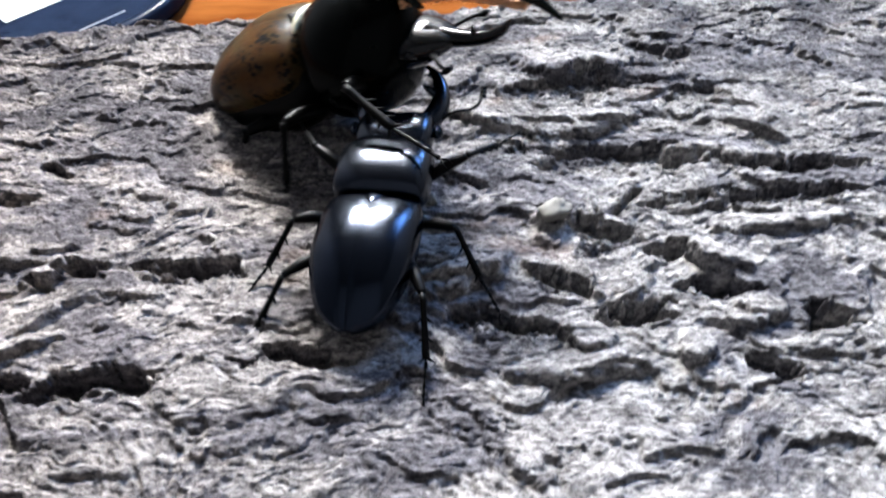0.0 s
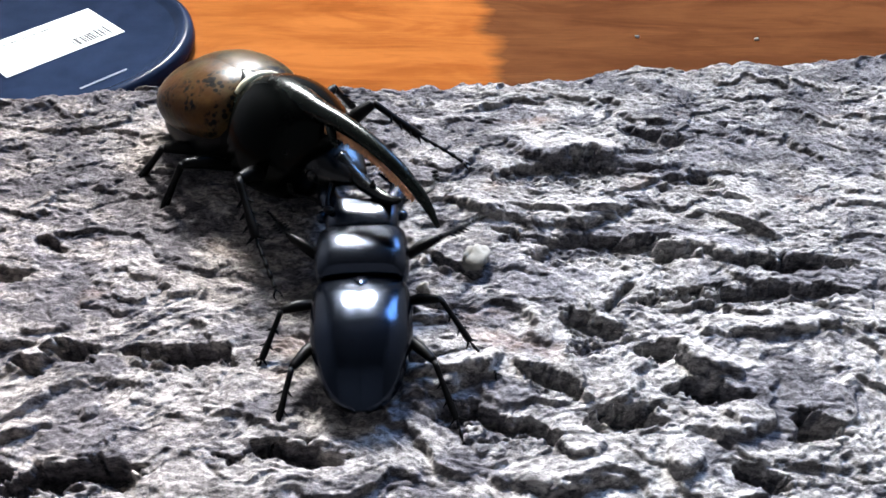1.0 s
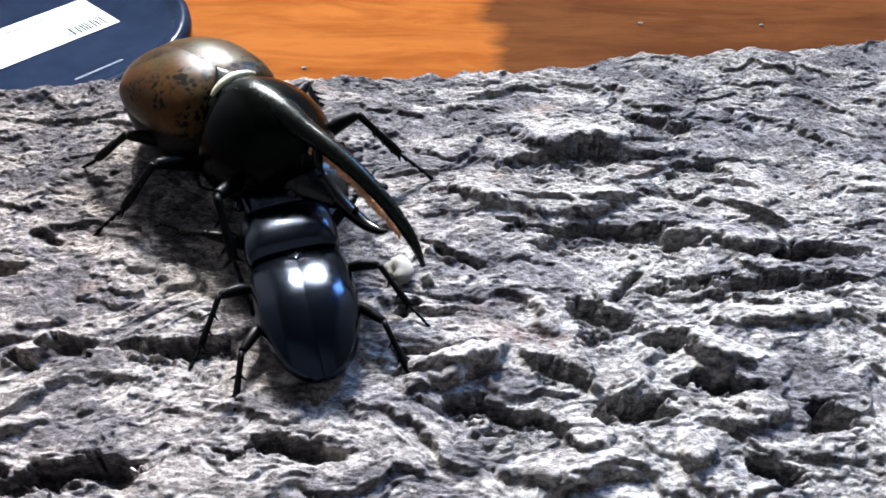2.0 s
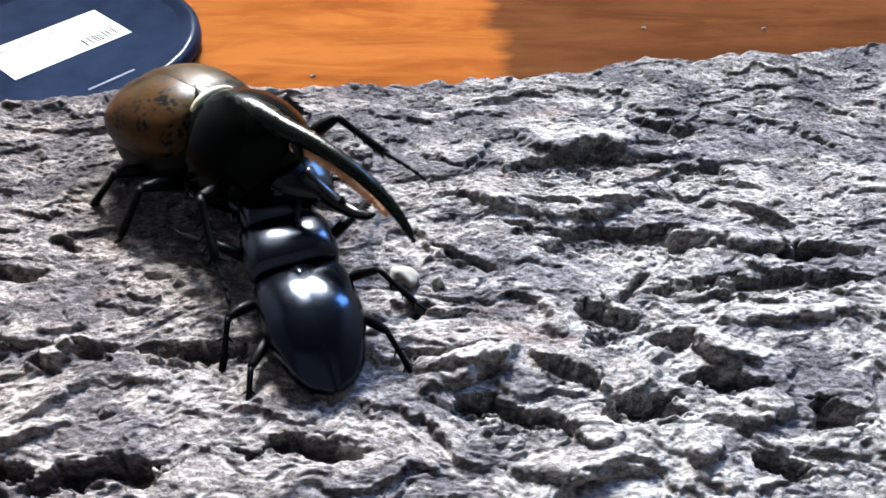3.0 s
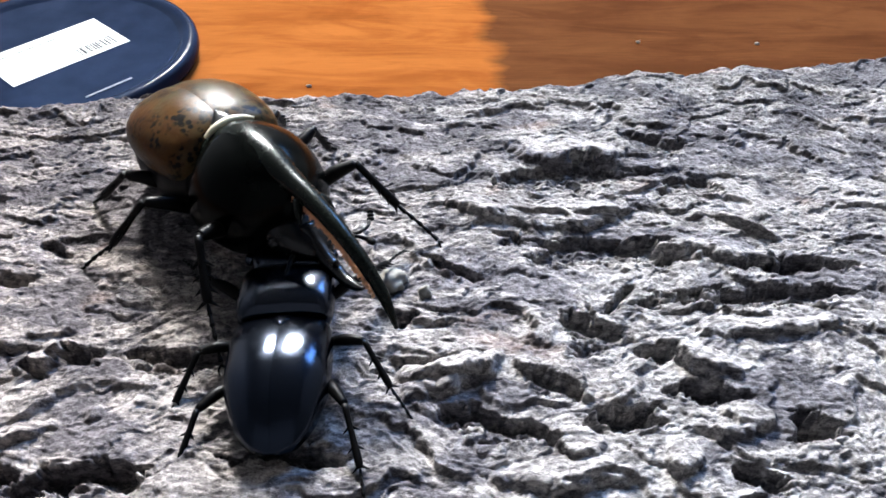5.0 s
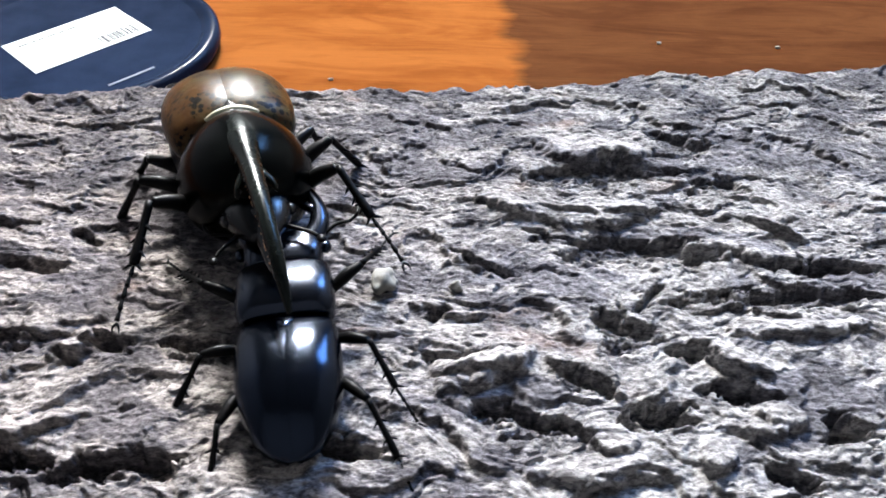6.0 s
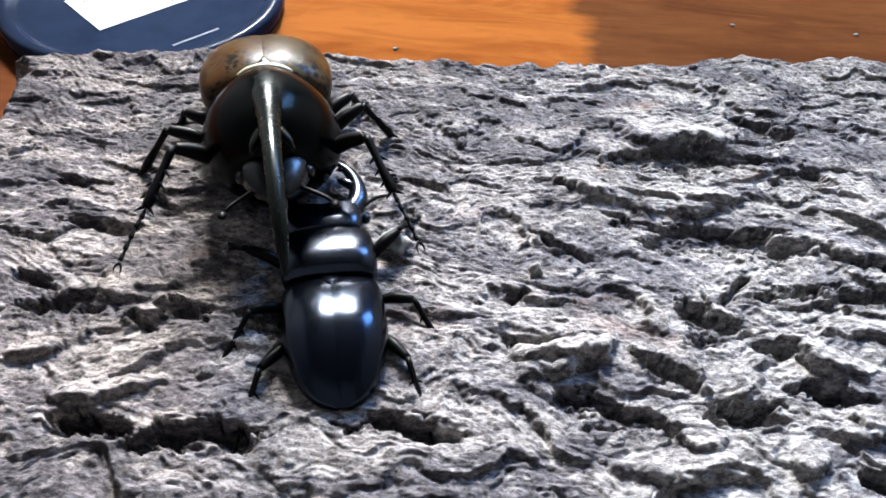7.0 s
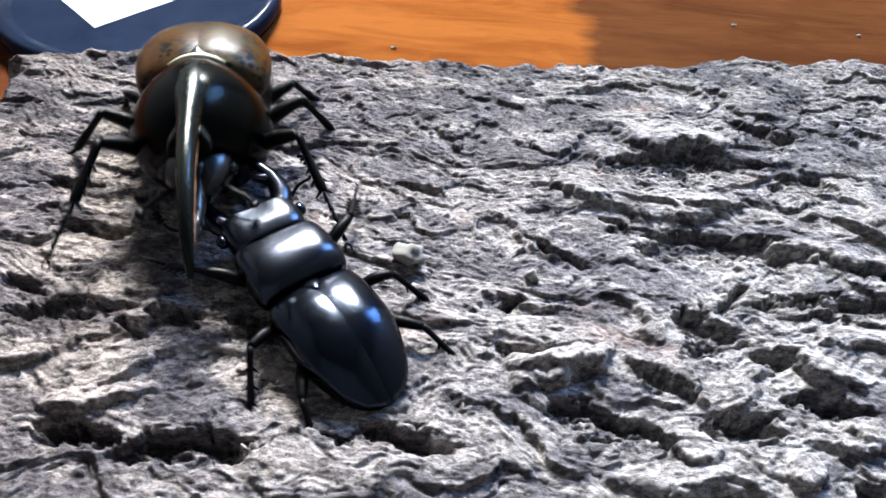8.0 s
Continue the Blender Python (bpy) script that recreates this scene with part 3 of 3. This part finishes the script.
def stag_beetle():
    b = tagged(new("stag_beetle"), label="glossy blue-black stag beetle with short stout mandibles on bark", category="beetle")
    rows = [(0.4, 10.8, 11.0, 8.6), (-1.5, 13.8, 12.3, 8.6), (-7, 15.0, 14.4, 8.6), (-14, 15.2, 15.8, 8.5), (-20, 14.9, 16.0, 8.4), (-27, 13.0, 14.6, 8.0), (-33, 10.2, 11.8, 7.4), (-36.8, 6.4, 9.4, 7.0), (-38.6, 2.0, 7.6, 6.8)]
    rows = [(0.92 * y, w, top, mid) for y, w, top, mid in rows]
    for s in (1, -1):
        part("wing_case", scaled(half_shell(rows, s, 36, 22, 0.8, 0.80, 0.07), MM, 0.83), BLACK, b, "glossy black wing case with fine grooves")
    part("abdomen", scaled(loft([(0, 12, 9.5, 8, 4), (-9, 14, 11.5, 7.5, 2.6), (-22, 12.8, 11, 7, 2.6), (-31, 7, 8.2, 6.5, 4), (-34.4, 1, 6.8, 6.5, 6)], 20, 24), MM, 0.825), SATIN, b)
    part("scutellum", scaled(loft([(0.2, 3.0, 12.0, 11, 10), (-2, 2.2, 13.1, 12, 11), (-4.2, 0.2, 13.8, 13, 12.4)], 10, 14)), BLACK, b)
    part("pronotum", scaled(loft([(0.4, 11.2, 11.6, 8.5, 5), (0.8, 12.6, 12.6, 8.6, 4), (2.6, 13.4, 14.3, 8.8, 3.6), (6.0, 13.7, 15.1, 8.9, 3.6), (11, 13.5, 14.5, 8.9, 3.8), (14.8, 12.9, 13.2, 8.9, 4), (16.6, 12.1, 12.3, 8.8, 5), (17.0, 11.3, 11.7, 8.6, 6)], 34, 52, 0.66), MM, 0.90), SATIN, b, "satin black pronotum")
    head = part("head", scaled(loft([(16.7, 10.2, 12.2, 8, 5), (17.5, 10.8, 12.9, 8.2, 4.4), (21.1, 11.4, 13.1, 8.4, 4.4), (25.9, 11.0, 12.2, 8.2, 4.8), (27.5, 9.8, 11.6, 7.8, 5.4), (28.1, 7.4, 9.8, 7.6, 6.4)], 28, 40, 0.62,
                                         lambda x, y, z: 0.9 * math.exp(-(x / 4.5) ** 2) * max(0, min(1, (y - 20) / 6))), MM, 0.90), SATIN, b, "broad flat black head")
    for s in (1, -1):
        part("eye", scaled(ball(s * 11.0, 22.6, 8.8, 1.5, 2.0, 1.4)), BLACK, head)
        jaw = [tube([(s * 7.2, 25.6, 8.2, 3.3), (s * 9.6, 30.1, 8.6, 2.9), (s * 9.8, 36.1, 9.2, 2.2), (s * 7.6, 41.6, 9.8, 1.5), (s * 4.2, 45.1, 10.2, 0.5)], 20, 12, 0.85),
               tube([(s * 9.0, 35.1, 9.2, 1.6), (s * 6.2, 36.9, 9.6, 1.1), (s * 4.4, 37.7, 10.0, 0.25)], 8, 8),
               tube([(s * 7.0, 41.6, 9.8, 1.0), (s * 5.4, 41.7, 10.0, 0.6), (s * 4.4, 41.5, 10.1, 0.15)], 6, 7)]
        part("mandible", scaled(joined(*jaw)), SATIN, head, "curved toothed mandible")
        feeler = [tube([(s * 9.5, 26.1, 8.0, 0.6), (s * 14, 29.1, 9.5, 0.5), (s * 18, 29.6, 10, 0.45)], 8, 6),
                  tube([(s * 18, 29.6, 10, 0.45), (s * 20, 32.1, 9.4, 0.5), (s * 20.6, 35.1, 9, 0.5)], 8, 6)]
        for i in range(3):
            feeler.append(ball(s * (20.9 - 0.1 * i), 35.9 + 1.5 * i, 8.9, 1.1, 0.7, 0.6, 5))
        part("antenna", scaled(joined(*feeler)), LEG, head)
    legs = []
    for s in (1, -1):
        legs.append(leg(b, (s * 10, 9, 6), (s * 20, 15, 9.5), (s * 26, 24, 3.5), (s * 31, 31, 0.5), 1.45, LEG, 4))
        legs.append(leg(b, (s * 11, -4, 5.5), (s * 20, -7, 9), (s * 26, -17, 3), (s * 31, -25, 0), 1.35, LEG, 3))
        legs.append(leg(b, (s * 10, -14, 5), (s * 17, -24, 8.5), (s * 21, -37, 2.5), (s * 23, -47, 0), 1.35, LEG, 3))
    return b, legs


def rhino_beetle():
    b = tagged(new("rhinoceros_beetle"), label="large long-horned rhinoceros beetle with spotted olive wing cases", category="beetle")
    rows = [(-0.5, 12, 24, 19.5), (-3, 16.4, 28.5, 20), (-10, 18.8, 31.2, 20), (-22, 19.4, 31.6, 19.4), (-33, 17.4, 28.6, 17.8), (-41, 12.8, 23.6, 15.6), (-46, 6.8, 18.6, 14), (-48, 1.2, 14.6, 12.4)]
    rear = []
    for s in (1, -1):
        rear.append(part("wing_case", scaled(half_shell(rows, s, 36, 20, 1.0, 0.92, 0.12)), OLIVE, b, "olive brown wing case with black spots"))
    rear.append(part("abdomen", scaled(loft([(0, 15, 22, 15, 7), (-12, 18.6, 24, 12, -1.5), (-28, 18.2, 22, 11, -1), (-41, 12.5, 18, 11.5, 3), (-47, 2, 13.5, 12.2, 10)], 22, 28)), LEG, b))
    rear.append(part("scutellum", scaled(loft([(1.0, 6.5, 27.6, 26, 24), (-2, 5.2, 30.0, 28, 26), (-6.5, 0.3, 31.6, 30.6, 29)], 12, 16)), GLOSS, b))
    part("neck_fringe", scaled(tube([(-7.5, 0.6, 28.6, 0.5), (-4.5, 0.2, 29.8, 1.0), (0, 0.0, 30.4, 1.3), (4.5, 0.2, 29.8, 1.0), (7.5, 0.6, 28.6, 0.5)], 20, 8)), CREAM, b, "pale membrane fringe behind the pronotum")
    pron = part("pronotum", scaled(loft([(0.4, 12, 26.5, 13, 5), (1.2, 15.8, 29.4, 12, -1), (5, 18.6, 31.6, 11, -3), (12, 19.0, 32.6, 11, -4), (19, 17.2, 31.8, 11, -3), (25, 13.6, 29.4, 12, 2), (29, 9.0, 27.0, 15, 9), (32, 4.0, 24.0, 18, 15)], 36, 44, 1.08)), SHELL, b, "domed glossy black pronotum")
    horn = [tube([(0, 1.0, 18.2, 12.2), (0, 8, 23.6, 9.6), (0, 15, 26.2, 7.0), (0, 22, 26.8, 4.9), (0, 30, 26.0, 3.3), (0, 40, 24.5, 2.6), (0, 50, 21.4, 2.2), (0, 60, 16.0, 1.9), (0, 67, 9.4, 1.5), (0, 70.6, 2.5, 0.6)], 44, 16, 0.95)]
    for s in (1, -1):
        horn.append(tube([(s * 2.0, 36, 23.8, 1.5), (s * 4.2, 39, 21.8, 1.1), (s * 5.0, 41, 20.0, 0.2)], 8, 8))
    horn_ob = part("thoracic_horn", scaled(joined(*horn)), HORN, pron, "long down-curved black horn")
    fuzz = []
    rnd = random.Random(8)
    for i in range(1100):
        s = rnd.random()
        y = 33 + 31 * s
        z = np.interp(y, (33, 38, 48, 58, 64), (22.6, 21.9, 18.9, 13.4, 9.2))
        x = rnd.uniform(-1.7, 1.7) * (1 - 0.3 * s)
        ln = rnd.uniform(1.1, 1.9) * (1 - 0.45 * s)
        tip = (x * 1.2 + rnd.uniform(-0.3, 0.3), y + rnd.uniform(-0.5, 0.5) - 0.5, z - ln)
        fuzz.append(tube([(x, y, z + 0.8, 0.26), ((x + tip[0]) / 2, (y + tip[1]) / 2, (z + tip[2]) / 2, 0.22), (*tip, 0.06)], 3, 4))
    part("hair_fringe", scaled(joined(*fuzz)), HAIR, pron, "dense orange hair under the horn")
    head = part("head", scaled(loft([(24, 7, 15, 11, 6), (27, 9, 16.4, 11, 5), (32, 8.6, 15.6, 10.5, 5), (37, 6.2, 12.8, 9.5, 5.6), (40.5, 3.2, 9.8, 8.5, 6.4)], 20, 26)), GLOSS, b, "small black head")
    part("head_horn", scaled(joined(tube([(0, 33, 12, 3.6), (0, 38, 9.0, 2.7), (0, 44, 6.4, 2.1), (0, 50, 5.0, 1.7), (0, 55, 5.6, 1.2), (0, 58, 7.2, 0.4)], 26, 12),
                                     tube([(0, 46, 6.6, 1.2), (0, 46.6, 8.4, 0.8), (0, 47, 9.6, 0.2)], 6, 8))), GLOSS, head, "upturned lower horn")
    for s in (1, -1):
        part("eye", scaled(ball(s * 8.4, 31, 10.6, 1.6, 2.1, 1.8)), GLOSS, head)
        part("antenna", scaled(joined(tube([(s * 6.0, 36, 8.4, 0.7), (s * 11, 40, 7.4, 0.55), (s * 13, 42, 6.4, 0.6)], 10, 6), ball(s * 13.6, 43, 6.1, 1.3, 1.9, 0.9, 6))), LEG, head)
    legs = []
    for s in (1, -1):
        legs.append(leg(b, (s * 12, 16, 8), (s * 25, 22, 16), (s * 31, 33, 4), (s * 36, 45, -5), 2.0, LEG, 4))
        legs.append(leg(b, (s * 14, 0, 7), (s * 28, -3, 15), (s * 37, -9, 2), (s * 46, -14, -6), 1.9, LEG, 3))
        legs.append(leg(b, (s * 13, -14, 7), (s * 25, -21, 14), (s * 31, -32, 3), (s * 36, -43, -7), 1.9, LEG, 3))
    return b, rear, legs


# ---- small loose things on the bark ----
def chip(name, label, seed, sx, sy, sz, material, m):
    rnd = random.Random(seed)
    bm = bmesh.new()
    bmesh.ops.create_icosphere(bm, subdivisions=3, radius=1.0)
    off = Vector((rnd.uniform(0, 50), rnd.uniform(0, 50), rnd.uniform(0, 50)))
    for v in bm.verts:
        k = 1 + 0.55 * noise.noise(v.co * 1.4 + off) + 0.25 * noise.noise(v.co * 4 + off)
        v.co = Vector((v.co.x * sx * k, v.co.y * sy * k, max(v.co.z, -0.5) * sz * k)) * MM
    bm.verts.index_update()
    geo = [tuple(v.co) for v in bm.verts], [tuple(v.index for v in f.verts) for f in bm.faces]
    bm.free()
    ob = tagged(part(name, geo, material, None, "", m), label=label, category="chip")
    return ob


def bark_z(x, y):
    return float(bark_height(np.array([float(x)]), np.array([float(y)]))[0])


def on_bark(x, y, lift=0.5, rz=0):
    return pose(x * MM, y * MM, (bark_z(x, y) + lift) * MM, 0, 0, rz)


def crumbs():
    chip("bark_crumb", "small round cream pebble lying on the bark", 3, 1.9, 1.7, 1.5, PALE, on_bark(-1.5, 163, 0.6))
    for i, (x, y) in enumerate(((-53, 313), (97, 354), (153, 353))):
        chip("sawdust_crumb", "tiny pale crumb lying on the table", 20 + i, 1.1, 0.8, 0.5, PALE, pose(x * MM, y * MM, 0.0004))


# ---- build ----
room()
table()
dish()
bark()
stag, stag_legs = stag_beetle()
rhino, rhino_rear, rhino_legs = rhino_beetle()
crumbs()
flake = chip("bark_flake", "pale loose flake of bark pushed about by the beetles", 9, 4.4, 3.7, 2.6, PALE, pose(0, 0, 0))

# seconds, x, y, z in mm, then pitch, roll, yaw in degrees
STAG_ROWS = (
    (0.0, -13.2, 149.9, 31.8, 12.0, -4.3, -12.6),
    (0.5, -12.7, 151.6, 27.6, 11.4, -2.7, -7.2),
    (1.0, -17.3, 157.3, 27.5, 8.0, -0.0, 2.9),
    (1.5, -28.8, 161.4, 27.1, 8.9, -2.0, 17.9),
    (2.8, -38.1, 163.4, 26.4, 1.3, -0.3, 14.3),
    (3.0, -38.8, 160.7, 26.3, 9.3, 1.4, 21.1),
    (3.5, -37.1, 155.8, 26.8, 10.3, -2.7, 3.4),
    (4.0, -34.2, 153.0, 24.0, 5.6, -5.4, 5.8),
    (4.5, -33.8, 148.9, 24.6, 1.8, -3.3, 1.5),
    (6.0, -43.2, 141.5, 27.6, 8.4, -1.8, 9.3),
    (6.5, -44.6, 143.9, 24.7, 6.8, 0.5, 15.0),
    (7.0, -53.8, 149.7, 21.6, 1.7, -0.3, 12.8),
    (7.4, -48.5, 153.4, 29.0, 8.0, -26.0, 27.1),
    (7.5, -39.5, 146.0, 31.5, 7.0, -34.0, 31.0),
    (7.8, -53.7, 149.1, 27.8, 6.5, -10.0, 35.0),
    (8.0, -57.6, 147.5, 25.6, 8.6, 0.0, 40.9),
)
RHINO_ROWS = (
    (0.0, -20.5, 202.0, 33.0, 32.0, 4.0, -114.0),
    (0.2, -35.5, 213.9, 32.2, 22.5, 3.6, -106.6),
    (0.3, -40.6, 216.9, 31.3, 10.8, 2.3, -102.3),
    (0.5, -44.0, 223.1, 29.9, 7.4, 0.2, -102.3),
    (1.0, -47.1, 214.5, 28.1, 12.4, 0.0, -133.9),
    (1.5, -48.1, 208.2, 29.9, 2.1, 0.1, -131.8),
    (2.8, -64.6, 207.2, 28.6, 2.5, 1.9, -132.5),
    (3.0, -61.8, 205.0, 28.2, 9.9, -0.1, -128.3),
    (3.2, -50.8, 202.2, 33.0, 14.0, 1.5, -136.2),
    (3.3, -40.9, 191.0, 37.5, 58.0, 0.0, -128.0),
    (3.4, -35.1, 197.6, 39.7, 66.0, 0.0, -118.0),
    (3.5, -44.0, 193.9, 28.6, 33.7, -0.1, -143.1),
    (4.0, -46.7, 204.6, 30.0, 0.3, -0.1, -147.7),
    (4.5, -49.1, 201.2, 32.0, -2.6, 0.0, -138.3),
    (5.8, -60.4, 183.8, 27.7, 17.3, 0.5, -148.8),
    (6.0, -62.8, 193.4, 27.8, 16.2, 0.0, -159.9),
    (6.2, -75.9, 188.9, 29.5, 12.9, -1.6, -159.3),
    (6.5, -70.5, 184.0, 27.6, 23.7, -0.1, -159.9),
    (7.0, -77.0, 195.4, 27.9, 17.8, 0.0, -164.9),
    (7.5, -72.0, 179.0, 27.5, 25.8, -0.1, -155.4),
    (7.8, -86.5, 196.6, 28.1, 28.1, -0.8, -171.6),
    (8.0, -95.2, 199.5, 28.1, 14.3, 0.0, -166.5),
)
# seconds, degrees by which the rhinoceros beetle's hind body is bent up against its pronotum
REAR_ROWS = ((0.0, 6), (0.5, 2), (1.0, 4), (1.5, 0), (3.0, 3), (3.2, 8), (3.3, 42), (3.4, 48), (3.5, 16), (4.0, 0), (4.5, 0), (5.8, 8), (6.0, 12), (6.5, 14), (7.0, 7), (7.5, 14), (7.8, 10), (8.0, 5))
# seconds, x, y in mm
FLAKE_ROWS = (
    (0.0, 31, 156),
    (0.5, 21, 159),
    (1.0, 13, 174),
    (1.5, -4, 168),
    (3.0, -11, 165),
    (4.5, -10, 168),
    (6.0, -21, 165),
    (7.0, -39, 169),
    (8.0, -34, 167),
)


def leg_rows(leg_ob, index, rows):
    """Small steps of a leg about its hip while its beetle shifts."""
    at = leg_ob.matrix_basis.to_translation()
    side = 1 if index < 3 else -1
    out = []
    for i, r in enumerate(rows):
        a = 7.0 * math.sin(2.4 * i + 2.1 * index)
        b = 4.0 * math.sin(1.7 * i + 1.3 * index)
        out.append((r[0], pose(at.x, at.y, at.z, 0, side * b, a)))
    return out


def motions():
    for ob, rows in ((stag, STAG_ROWS), (rhino, RHINO_ROWS)):
        walk(ob, [(t, pose(x * MM, y * MM, z * MM, rx, ry, rz)) for t, x, y, z, rx, ry, rz in rows])
    bend = pose(0, 0, 0.018)
    for ob in rhino_rear:
        walk(ob, [(t, bend @ pose(0, 0, 0, -a) @ bend.inverted()) for t, a in REAR_ROWS])
    for legs, rows in ((stag_legs, STAG_ROWS), (rhino_legs, RHINO_ROWS)):
        for i, ob in enumerate(legs):
            walk(ob, leg_rows(ob, i, rows))
    walk(flake, [(t, on_bark(x, y, 2.0, 40 * t)) for t, x, y in FLAKE_ROWS])


motions()
